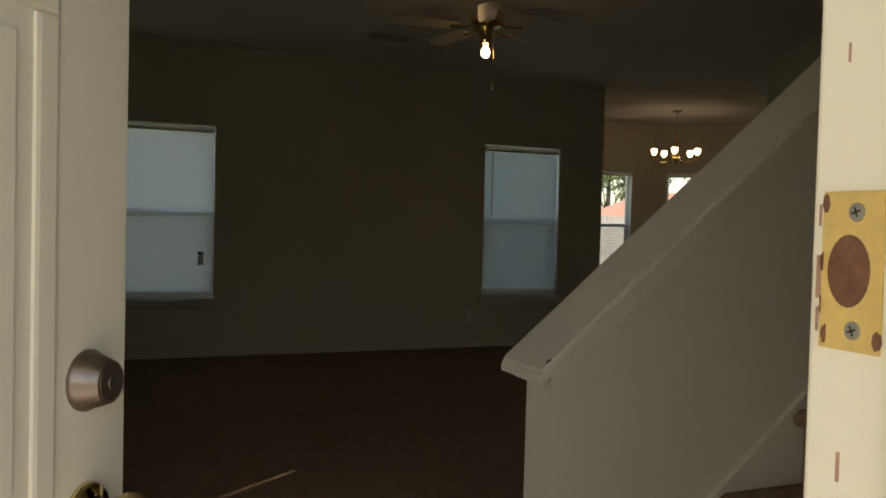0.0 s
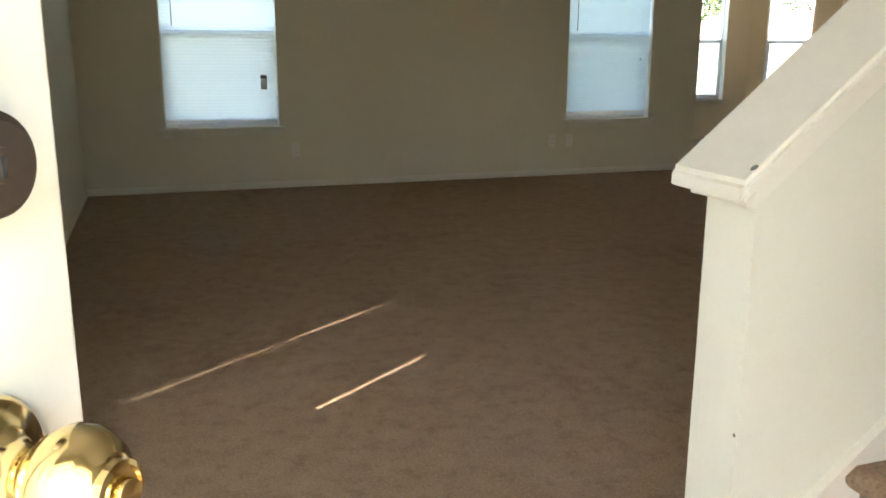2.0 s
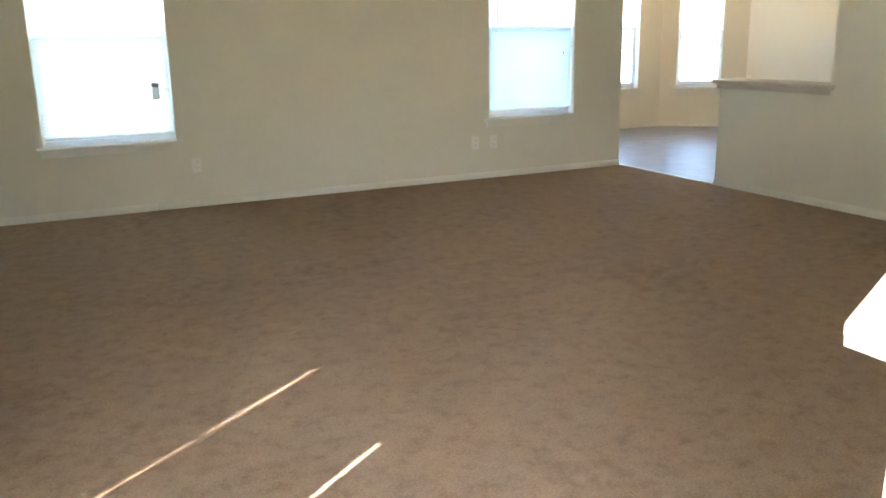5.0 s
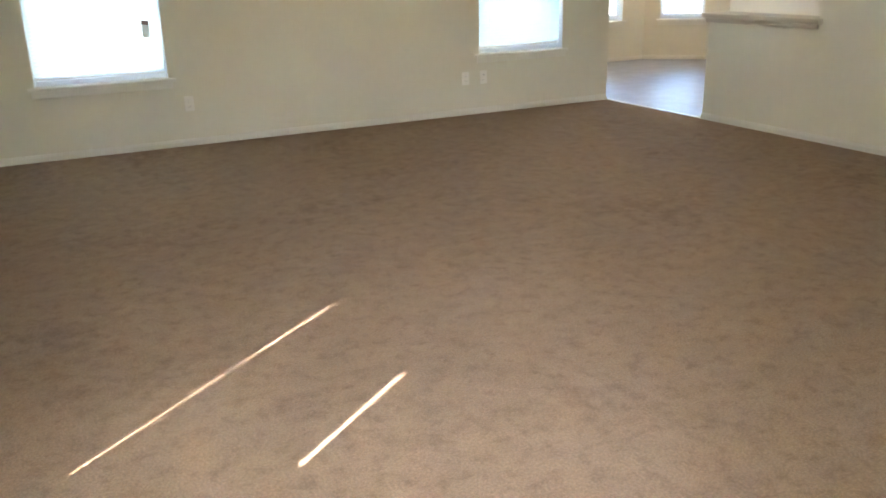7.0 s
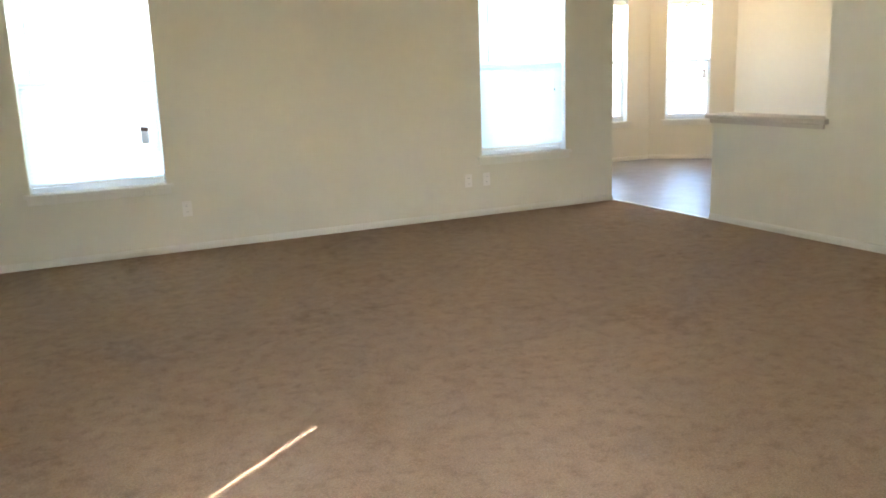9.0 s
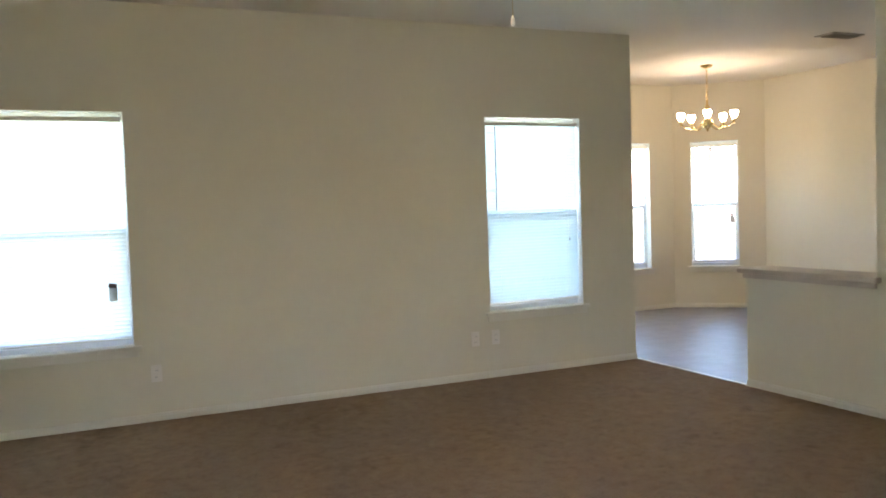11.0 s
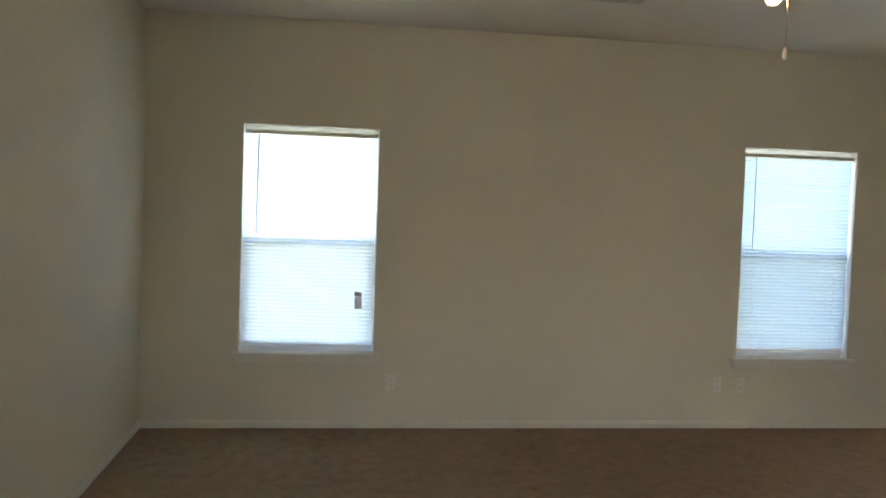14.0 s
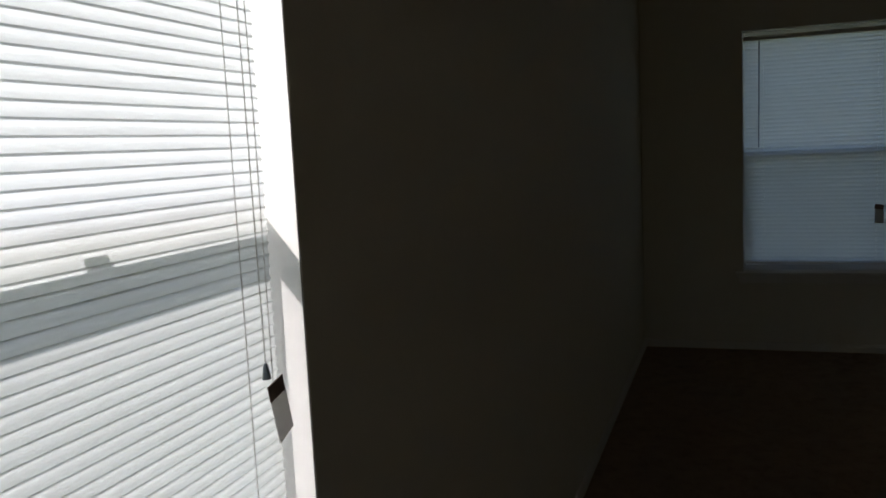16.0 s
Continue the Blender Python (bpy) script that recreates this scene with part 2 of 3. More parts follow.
def wall(name, start, end, z0, z1, thick, label, mat, holes=()):
    """A wall whose room side runs from start to end; it is thick to the left of that way. holes: (u0, u1, z0, z1)."""
    a, b = Vector((*start, 0)), Vector((*end, 0))
    length = (b - a).length
    us = sorted({0, length, *[h[0] for h in holes], *[h[1] for h in holes]})
    zs = sorted({z0, z1, *[h[2] for h in holes], *[h[3] for h in holes]})
    full = {}
    for i in range(len(us) - 1):
        for j in range(len(zs) - 1):
            u, z = (us[i] + us[i + 1]) / 2, (zs[j] + zs[j + 1]) / 2
            full[i, j] = not any(h[0] < u < h[1] and h[2] < z < h[3] for h in holes)
    bm = bmesh.new()
    vs = {}

    def v(i, j, k):
        if (i, j, k) not in vs:
            vs[i, j, k] = bm.verts.new((us[i], thick * k, zs[j]))
        return vs[i, j, k]
    for (i, j), on in full.items():
        if not on:
            continue
        for k in (0, 1):
            bm.faces.new((v(i, j, k), v(i + 1, j, k), v(i + 1, j + 1, k), v(i, j + 1, k)))
        for di, dj, p, q in ((-1, 0, (i, j), (i, j + 1)), (1, 0, (i + 1, j), (i + 1, j + 1)), (0, -1, (i, j), (i + 1, j)), (0, 1, (i, j + 1), (i + 1, j + 1))):
            if not full.get((i + di, j + dj), False):
                bm.faces.new((v(*p, 0), v(*q, 0), v(*q, 1), v(*p, 1)))
    ob = link(name, bm, mat)
    ob.matrix_basis = Matrix.Translation(a) @ Matrix.Rotation(math.atan2(b.y - a.y, b.x - a.x), 4, "Z")
    return tagged(ob, label, "wall", kind="structure")


def baseboard(start, end):
    a, b = Vector((*start, 0)), Vector((*end, 0))
    n = (b - a).length
    bm = bmesh.new()
    prof = [(-0.001, 0), (-0.013, 0), (-0.013, 0.034), (-0.009, 0.040), (-0.009, 0.046), (-0.005, 0.052), (-0.001, 0.054)]
    r0 = [bm.verts.new((0, y, z)) for y, z in prof]
    r1 = [bm.verts.new((n, y, z)) for y, z in prof]
    bm.faces.new(r0)
    bm.faces.new(r1)
    for i in range(len(prof)):
        k = (i + 1) % len(prof)
        bm.faces.new((r0[i], r0[k], r1[k], r1[i]))
    ob = link("baseboard", bm, TRIM)
    ob.matrix_basis = Matrix.Translation(a) @ Matrix.Rotation(math.atan2(b.y - a.y, b.x - a.x), 4, "Z")
    return tagged(ob, "low painted white baseboard along the carpet", "baseboard", kind="structure")


# ---- the plan ----
H = 2.815
LX = -0.06            # left wall
RX = 5.65             # right wall of the living room
FY = -7.50            # front wall, room side
SILL, TOP, MEET = 0.525, 2.095, 1.30
NY = 2.55             # back wall of the nook
NK = (8.23, 2.55)     # corners of the nook's canted wall
NW = (9.05, 1.82)
CANT = math.atan2(NW[1] - NK[1], NW[0] - NK[0])
CLEN = math.hypot(NW[0] - NK[0], NW[1] - NK[1])
EY0, EW = -5.605, 0.825

wall("wall_north", (LX, 0), (RX, 0), 0, H, 0.15, "cream painted wall with two blind-covered windows", WALL,
     [(0.588 - LX, 1.515 - LX, SILL, TOP), (4.215 - LX, 5.115 - LX, SILL, TOP)])
wall("wall_west", (LX, FY - 0.15), (LX, 0.15), 0, H, 0.15, "plain cream painted wall with one sunny window", WALL,
     [(EY0 - FY + 0.15, EY0 + EW - FY + 0.15, SILL, TOP)])
wall("wall_nook_side", (RX, 0.15), (RX, NY), 0, H, 0.15, "cream wall beside the dining nook", WALL)
wall("wall_nook_back", (RX - 0.15, NY), NK, 0, H, 0.15, "warm-lit cream wall of the dining nook", WALL, [(7.10 - RX + 0.15, 7.865 - RX + 0.15, SILL, TOP)])
wall("wall_nook_cant", NK, NW, 0, H, 0.15, "canted cream nook wall with a narrow window", WALL, [(0.21, 0.785, SILL, TOP)])
wall("wall_dining_east", NW, (NW[0], -4.2), 0, H, 0.15, "warm-lit plain cream dining wall", WALL)
wall("wall_dining_south", (NW[0], -4.2), (RX + 0.12, -4.2), 0, H, 0.15, "plain cream wall closing the dining side", WALL)
wall("wall_east", (RX, -2.40), (RX, FY), 0, H, -0.12 * -1, "full-height cream wall beside the half wall", WALL)
wall("wall_south", (RX + 0.12, FY), (LX, FY), 0, 5.3, 0.15, "front wall with the entry doorway", WALL, [(RX + 0.12 - 0.83, RX + 0.12 + 0.02, 0.0, 2.07)])

# floors and ceilings
tagged(link("floor", box(LX - 0.15, FY, -0.1, RX, 0, 0), CARPET), "brown cut-pile carpet with trodden darker patches", "carpet", kind="structure")
tagged(link("floor_dining", box(RX, -4.3, -0.1, NW[0] + 0.2, NY + 0.15, -0.004), VINYL), "glossy light grey-beige sheet floor", "floor", kind="structure")
tagged(link("floor_trim", box(RX - 0.012, -1.32, 0.0005, RX + 0.018, -0.002, 0.007, 0.002), TRIM), "pale edge strip between carpet and hard floor", "trim", kind="structure")
tagged(link("ceiling", box(LX - 0.15, -6.09, H, RX, 0.15, H + 0.1), CEIL), "textured off-white ceiling", "ceiling", kind="structure")
tagged(link("ceiling_dining", box(RX, -4.35, H, NW[0] + 0.2, NY + 0.2, H + 0.1), CEIL), "off-white dining ceiling lit warm by the chandelier", "ceiling", kind="structure")
tagged(link("ceiling_entry", box(LX - 0.15, FY, H, 2.4, -6.09, H + 0.1), CEIL), "off-white ceiling inside the entry", "ceiling", kind="structure")
tagged(link("ceiling_stairwell", box(2.3, FY - 0.15, 5.3, RX + 0.12, -6.0, 5.4), CEIL), "ceiling high over the stairs", "ceiling", kind="structure")
wall("wall_stairwell_north", (2.4, -6.09), (RX, -6.09), H + 0.1, 5.3, 0.1, "upper wall of the stairwell", WALL)
wall("wall_stairwell_west", (2.4, FY), (2.4, -6.09), H + 0.1, 5.3, 0.1, "upper end wall of the stairwell", WALL)
wall("wall_stairwell_east", (RX, -6.0), (RX, FY), H, 5.3, 0.12, "upper wall at the head of the stairs", WALL)

for a, b in (((LX, -0.0), (RX, -0.0)), ((LX, FY), (LX, 0)), ((RX, -1.32), (RX, -6.0)), ((RX, NY), NK), (NK, NW), (NW, (NW[0], -4.2))):
    baseboard(a, b)

# half wall with its ledge
pony = thing("half_wall", pose(RX, -2.4, 0), "low cream half wall topped with a pale ledge", "half wall", kind="structure")
part("wall_body", box(0, 0.0, 0, 0.12, 1.08, 0.835), WALL, pony)
part("ledge", box(-0.05, -0.03, 0.836, 0.26, 1.13, 0.872, 0.010), LEDGE, pony, "beige painted wooden ledge")
part("ledge_trim", box(-0.022, -0.002, 0.80, -0.001, 1.10, 0.834, 0.006), LEDGE, pony)

# ---- stairs ----
RUN, RISE, X1 = 0.232, 0.190, 1.418
SLOPE = RISE / RUN
KY0, KY1 = -6.225, -6.10


def cap_z(x):
    return 0.965 + SLOPE * 1.02 * (x - 1.375)


stairs = thing("staircase", pose(0, 0, 0), "straight flight of stairs covered in brown carpet", "staircase", kind="structure")
for i in range(15):
    x, z = X1 + RUN * i, 0.255 + RISE * i
    foot = 0.001 if i == 0 else z - RISE + 0.001
    nose = [(x + 0.02, foot), (x + 0.02, z - 0.045), (x - 0.006, z - 0.04), (x - 0.016, z - 0.028), (x - 0.018, z - 0.016), (x - 0.010, z - 0.005), (x + 0.004, z), (x + RUN + 0.019, z), (x + RUN + 0.019, foot)]
    part("step", prism(nose, "y", FY + 0.012, KY0 - 0.016), CARPET, stairs)
xe = 3.5
part("skirt_board", prism([(1.38, 0.001), (1.38, 0.225), (xe, 0.225 + SLOPE * (xe - 1.38)), (xe, 0.001 + SLOPE * (xe - 1.75)), (1.72, 0.001)], "y", KY0 - 0.014, KY0 - 0.001), TRIM, stairs, "white painted skirt board")
part("skirt_bead", prism([(1.38, 0.226), (1.38, 0.246), (xe, 0.246 + SLOPE * (xe - 1.38)), (xe, 0.226 + SLOPE * (xe - 1.38))], "y", KY0 - 0.020, KY0 - 0.001), TRIM, stairs)

xk = xe + 0.011
knee = thing("stair_knee_wall", pose(-0.012, 0, 0), "pale sloping stair wall with a chipped white wooden cap", "stair wall", kind="structure")
part("wall_body", prism([(1.42, 0), (1.42, cap_z(1.42) - 0.052), (xk, cap_z(xk) - 0.052), (xk, 0)], "y", KY0, KY1), STAIRPAINT, knee)
bm = prism([(1.366, cap_z(1.366)), (xk, cap_z(xk)), (xk, cap_z(xk) - 0.034), (1.366, cap_z(1.366) - 0.034)], "y", KY0 - 0.036, KY1 + 0.036)
bmesh.ops.recalc_face_normals(bm, faces=bm.faces)
bmesh.ops.bevel(bm, geom=list(bm.edges), offset=0.008, segments=2, affect="EDGES")
part("cap_board", bm, TRIM, knee, "white painted cap with chipped corner")
for y0, y1 in ((KY0 - 0.02, KY0 - 0.001), (KY1 + 0.001, KY1 + 0.02)):
    part("cap_moulding", prism([(1.40, cap_z(1.40) - 0.07), (1.40, cap_z(1.40) - 0.035), (xk, cap_z(xk) - 0.035), (xk, cap_z(xk) - 0.07)], "y", y0, y1), TRIM, knee)
part("end_moulding", box(1.398, KY0 - 0.001, cap_z(1.40) - 0.07, 1.419, KY1 + 0.001, cap_z(1.40) - 0.036, 0.004), TRIM, knee)
part("chip", lathe([(0.004, 0), (0.007, 0.001), (0.003, 0.003)], pose(1.392, KY0 - 0.022, cap_z(1.392) - 0.0005, 0, -38, 0), 8), NAIL, knee, "dark chip in the paint")
part("nail_dent", lathe([(0.0035, 0), (0.002, 0.0015)], pose(1.419, KY0 + 0.004, 0.53, 0, -90, 0), 8), NAIL, knee)
wall("wall_under_stairs", (xe, KY1), (RX, KY1), 0, H, -0.125, "wall under the upper stairs", WALL)

# ---- windows and blinds ----
WH = TOP - SILL
BH = WH - 0.030


def window(name, m, w, label, meet=MEET):
    """Seen from the room: x to the right, y outwards, z up from the sill."""
    ob = thing(name, m, label, "window", kind="structure")
    f = bmesh.new()
    for x0, z0, x1, z1 in ((0, 0, 0.02, WH), (w - 0.02, 0, w, WH), (0.02, 0, w - 0.02, 0.04), (0.02, WH - 0.035, w - 0.02, WH)):
        add_box(f, x0 + 0.0005, 0.085, z0 + 0.0005, x1 - 0.0005, 0.140, z1 - 0.0005, 0.004)
    part("window_frame", f, VINYLFRAME, ob)
    zm = meet - SILL
    part("meeting_rail", box(0.021, 0.093, zm - 0.021, w - 0.021, 0.118, zm + 0.021, 0.004), VINYLFRAME, ob)
    part("sash_lock", box(w / 2 - 0.018, 0.081, zm + 0.008, w / 2 + 0.018, 0.0925, zm + 0.020, 0.003), VINYLFRAME, ob)
    s = bmesh.new()
    for x0, z0, x1, z1 in ((0.021, 0.041, 0.045, zm - 0.025), (w - 0.045, 0.041, w - 0.021, zm - 0.025), (0.045, 0.041, w - 0.045, 0.075)):
        add_box(s, x0, 0.088, z0, x1, 0.112, z1, 0.003)
    part("lower_sash", s, VINYLFRAME, ob)
    for z0, z1, y in ((0.075, zm - 0.024, 0.100), (zm + 0.024, WH - 0.036, 0.122)):
        p = part("pane", box(0.019, y, z0, w - 0.019, y + 0.004, z1), GLASS, ob)
        p.visible_shadow = False
    part("insect_screen", box(0.0205, 0.128, 0.0405, w - 0.0205, 0.1285, zm), SCREEN, ob, "grey insect screen over the lower sash")
    for x0, z0, x1, z1 in ((0.0005, 0.004, 0.004, WH - 0.0045), (w - 0.004, 0.004, w - 0.0005, WH - 0.0045), (0.0005, WH - 0.004, w - 0.0005, WH - 0.0005)):
        part("reveal_lining", box(x0, 0.001, z0, x1, 0.0845, z1), VINYLFRAME, ob)
    part("window_sill", box(-0.045, -0.042, -0.022, w + 0.045, 0.0, 0.003, 0.006), TRIM, ob, "white painted stool with horns")
    part("inner_sill", box(0.001, 0.0005, 0.0005, w - 0.001, 0.084, 0.003), TRIM, ob)
    part("apron", box(-0.025, -0.020, -0.072, w + 0.025, -0.001, -0.023, 0.005), TRIM, ob)
    return ob


def blind(m, w, label, tilt, side=(0.014, 0.014), lap=1.19, y=0.044, mat=None, pitch=0.0265, wand=0.72, tag=None, tassel=None, droop=0.0, seed=1, lift=0.0, size=1.0, bends={}):
    rnd = random.Random(seed)
    ob = thing("mini_blind", m, label, "window blind", "mini blinds in the windows")
    part("headrail", box(side[0] - 0.006, y - 0.014, BH - 0.034, w - side[1] + 0.006, y + 0.014, BH - 0.006, 0.002), PLASTIC, ob)
    # one slat, crowned across its width
    sw = pitch * lap
    sl = bmesh.new()
    rows = []
    for k in range(5):
        a = (k / 4 - 0.5) * sw
        rows.append([sl.verts.new((x, a, 0.0022 * (1 - (2 * a / sw) ** 2))) for x in (side[0], w - side[1])])
    for a, b in zip(rows, rows[1:]):
        sl.faces.new((a[0], a[1], b[1], b[0]))
    me = bpy.data.meshes.new("slat")
    for f in sl.faces:
        f.smooth = True
    sl.to_mesh(me)
    sl.free()
    me.materials.append(mat or SLAT)
    z = BH - 0.048
    low = 0.045 + lift
    n = int((z - low) / pitch)
    for i in range(n):
        d = rnd.gauss(0, 0.2)
        bent = bends.get(i, 0)
        share("slat", me, ob, pose(rnd.gauss(0, 0.0006), y, z - i * pitch, tilt + d + bent, 0.05 * rnd.gauss(0, 0.4) + droop * (i / n) ** 2, 0))
    zb = z - n * pitch
    part("bottom_rail", box(side[0], y - 0.011, zb - 0.008, w - side[1], y + 0.011, zb + 0.003, 0.002), PLASTIC, ob).rotation_euler = (0, radians(1.3 * droop), 0)
    for x in (0.13, w - 0.13):
        part("ladder_cord", tube([(x, y - 0.013, BH - 0.034), (x, y - 0.0135, zb)], 0.0008, 5), CORD, ob)
    if wand:
        part("tilt_wand", tube([(0.105, y - 0.022, BH - 0.04), (0.104, y - 0.024, BH - 0.09), (0.100, y - 0.026, BH - wand)], 0.0042, 8), WAND, ob, "thin grey plastic tilt wand")
    if tag:
        x, zt, turn = tag
        part("lift_cord", tube([(x, y - 0.020, BH - 0.036), (x + 0.004, y - 0.022, BH * 0.6), (x, y - 0.024, zt + 0.06)], 0.0009, 5), CORD, ob)
        c = pose(x, y - 0.027, zt + 0.06, 0, turn, 0)
        head = box(-0.026 * size, -0.001, -0.030 * size, 0.026 * size, 0.001, 0.0, 0.0005)
        bmesh.ops.transform(head, matrix=c, verts=head.verts)
        body = box(-0.026 * size, -0.001, -0.120 * size, 0.026 * size, 0.001, -0.031 * size, 0.0005)
        bmesh.ops.transform(body, matrix=pose(x, y - 0.027, zt + 0.06, 4, turn - 8, 0), verts=body.verts)
        card = part("warning_tag", body, TAG, ob, "grey card tag hanging on the cord")
        part("tag_head", head, TAGHEAD, card, "printed brown tag head")
    if tassel:
        x, zt = tassel
        part("lift_cord", tube([(x, y - 0.020, BH - 0.036), (x, y - 0.024, zt + 0.02)], 0.0009, 5), CORD, ob)
        part("tassel", lathe([(0.002, 0.022), (0.004, 0.018), (0.006, 0.004), (0.007, 0)], pose(x, y - 0.024, zt), 10), WAND, ob)
    return ob


MA, MB = pose(0.588, 0, SILL), pose(4.215, 0, SILL)
MC = pose(7.10, NY, SILL)
MD = Matrix.Translation((NK[0] + 0.21 * math.cos(CANT), NK[1] + 0.21 * math.sin(CANT), SILL)) @ Matrix.Rotation(CANT, 4, "Z")
ME = pose(LX, EY0, SILL, 0, 0, 90)
window("window_1", MA, 0.927, "white vinyl single-hung window with painted sill")
window("window_2", MB, 0.90, "white vinyl single-hung window near the opening")
window("window_3", MC, 0.765, "white window in the nook's back wall")
window("window_4", MD, 0.575, "narrow white window in the canted nook wall")
window("window_5", ME, EW, "white window with sun behind it", 1.385)
blind(MA, 0.927, "closed white mini blind glowing with daylight, tag on cord", -71, tag=(0.812, 0.37, 8), droop=0.5, seed=3)
blind(MB, 0.90, "closed mini blind tinted bluish-white as if shaded outside, with a few bent slats", -64, mat=SHADEDSLAT, tassel=(0.79, 0.55), seed=5, bends={7: 7, 13: -5, 47: 4})
blind(MC, 0.765, "open white mini blind in the nook", 10, seed=7)
blind(MD, 0.575, "open white mini blind with a tag on its cord", 10, wand=0.0, tag=(0.49, 0.60, 3), seed=8)
blind(ME, EW, "closed white mini blind lit by the sun, tag on cord", -84, lap=1.13, side=(0.1018, 0.0328), y=0.034, pitch=0.0172, size=0.8, wand=0.0, tag=(0.738, 0.545, -12), tassel=(0.722, 0.612), seed=9)

# ---- outlets and vents ----
for x in (1.645, 4.074, 4.258):
    o = thing("wall_outlet", pose(x, 0, 0.325), "small white plastic wall outlet plate", "outlet", "outlets on the window wall")
    part("plate", box(-0.036, -0.007, -0.058, 0.036, -0.0005, 0.058, 0.003), PLASTIC, o)
    for dz in (-0.022, 0.022):
        part("socket", lathe([(0.015, 0), (0.014, 0.003), (0.001, 0.0032)], pose(0, -0.007, dz, 90, 0, 0), 14), PLASTIC, o)
        for dx in (-0.006, 0.006):
            part("slot", box(dx - 0.001, -0.0108, dz - 0.005, dx + 0.001, -0.0102, dz + 0.005), DARKSLOT, o)


def vent(x, y, turn):
    v = thing("ceiling_vent", pose(x, y, H, 0, 0, turn), "white louvred metal ceiling air vent", "air vent", "ceiling vents")
    f = bmesh.new()
    for x0, y0, x1, y1 in ((-0.20, -0.10, 0.20, -0.075), (-0.20, 0.075, 0.20, 0.10), (-0.20, -0.075, -0.175, 0.075), (0.175, -0.075, 0.20, 0.075)):
        add_box(f, x0, y0, -0.012, x1, y1, -0.001, 0.003)
    part("frame", f, VENT, v)
    part("backing", box(-0.175, -0.075, -0.003, 0.175, 0.075, -0.001), DARKSLOT, v, "dark duct behind the slats")
    sl = box(-0.172, -0.010, -0.0012, 0.172, 0.010, 0.0012)
    me = bpy.data.meshes.new("slat")
    sl.to_mesh(me)
    sl.free()
    me.materials.append(VENT)
    for i in range(8):
        share("slat", me, v, pose(0, -0.064 + i * 0.0183, -0.011, 42, 0, 0))


vent(2.78, -1.12, 0)
vent(7.58, -0.52, 0)

# ---- ceiling fan ----
FX, FYY = 2.88, -2.74
fan = thing("ceiling_fan", pose(FX, FYY, H), "brass ceiling fan with pale blades and a lit bare bulb", "ceiling fan")
part("canopy", lathe([(0.068, -0.001), (0.068, -0.012), (0.055, -0.04), (0.018, -0.055)]), BRASS, fan)
part("downrod", lathe([(0.012, -0.05), (0.012, -0.13)], None, 12), BRASS, fan)
part("motor", lathe([(0.03, -0.115), (0.085, -0.125), (0.115, -0.15), (0.118, -0.205), (0.095, -0.235), (0.06, -0.245)]), BRASS, fan)
part("switch_housing", lathe([(0.05, -0.245), (0.055, -0.262), (0.050, -0.298), (0.035, -0.312)]), BRASS, fan)
part("lamp_fitter", lathe([(0.030, -0.312), (0.046, -0.322), (0.040, -0.345), (0.02, -0.352)]), BRASS, fan)
part("bulb", lathe([(0.013, -0.350), (0.015, -0.362), (0.024, -0.376), (0.030, -0.396), (0.030, -0.408), (0.025, -0.424), (0.014, -0.435), (0.002, -0.438)]), BULB, fan, "lit round bulb", True)
part("pull_chain", tube([(0.052, -0.01, -0.29), (0.054, -0.012, -0.40), (0.054, -0.012, -0.60)], 0.0022, 6), BRASS, fan)
part("pull_knob", lathe([(0.003, -0.60), (0.007, -0.615), (0.010, -0.640), (0.006, -0.648)], pose(0.054, -0.012, 0), 12), PLASTIC, fan)
for i in range(5):
    az = 270 - 24.6 + 72 * i
    b = bmesh.new()
    pts = [(0.20, -0.045), (0.24, -0.056), (0.60, -0.068), (0.64, -0.058), (0.655, -0.03), (0.655, 0.03), (0.64, 0.058), (0.60, 0.068), (0.24, 0.056), (0.20, 0.045)]
    lo = [b.verts.new((x, y, -0.003)) for x, y in pts]
    hi = [b.verts.new((x, y, 0.003)) for x, y in pts]
    b.faces.new(lo)
    b.faces.new(hi)
    for k in range(len(pts)):
        j = (k + 1) % len(pts)
        b.faces.new((lo[k], lo[j], hi[j], hi[k]))
    o = part("blade", b, BLADE, fan)
    o.matrix_basis = pose(0, 0, -0.235, 0, 0, az) @ pose(0, 0, 0, 12, 0, 0)
    br = tube([(0.09, 0, 0.012), (0.14, 0.0, -0.004), (0.19, 0.0, -0.008), (0.25, 0.0, -0.008)], [0.012, 0.010, 0.012, 0.016], 8)
    o = part("blade_bracket", br, BRASS, o)
    o.matrix_basis = pose(0, 0, 0, -12, 0, 0)

# ---- chandelier ----
CX, CY = 7.53, 1.14
chand = thing("chandelier", pose(CX, CY, H), "brass five-arm chandelier with lit glass shades", "chandelier")
part("canopy", lathe([(0.065, -0.001), (0.06, -0.015), (0.025, -0.03)]), BRASS, chand)
for i in range(10):
    a, z = i * 90, -0.045 - i * 0.032
    ring = [(0.010 * math.cos(t * math.pi / 6), 0, z + 0.020 * math.sin(t * math.pi / 6)) for t in range(13)]
    o = part("chain_link", tube(ring, 0.0028, 5), BRASS, chand)
    o.rotation_euler = (0, 0, radians(a))
part("column", lathe([(0.006, -0.26), (0.014, -0.28), (0.010, -0.31), (0.030, -0.35), (0.020, -0.39), (0.016, -0.44), (0.045, -0.49), (0.062, -0.52), (0.045, -0.56), (0.018, -0.58), (0.012, -0.60), (0.002, -0.615)], pose(0, 0, -0.10)), BRASS, chand, "turned brass column", True)
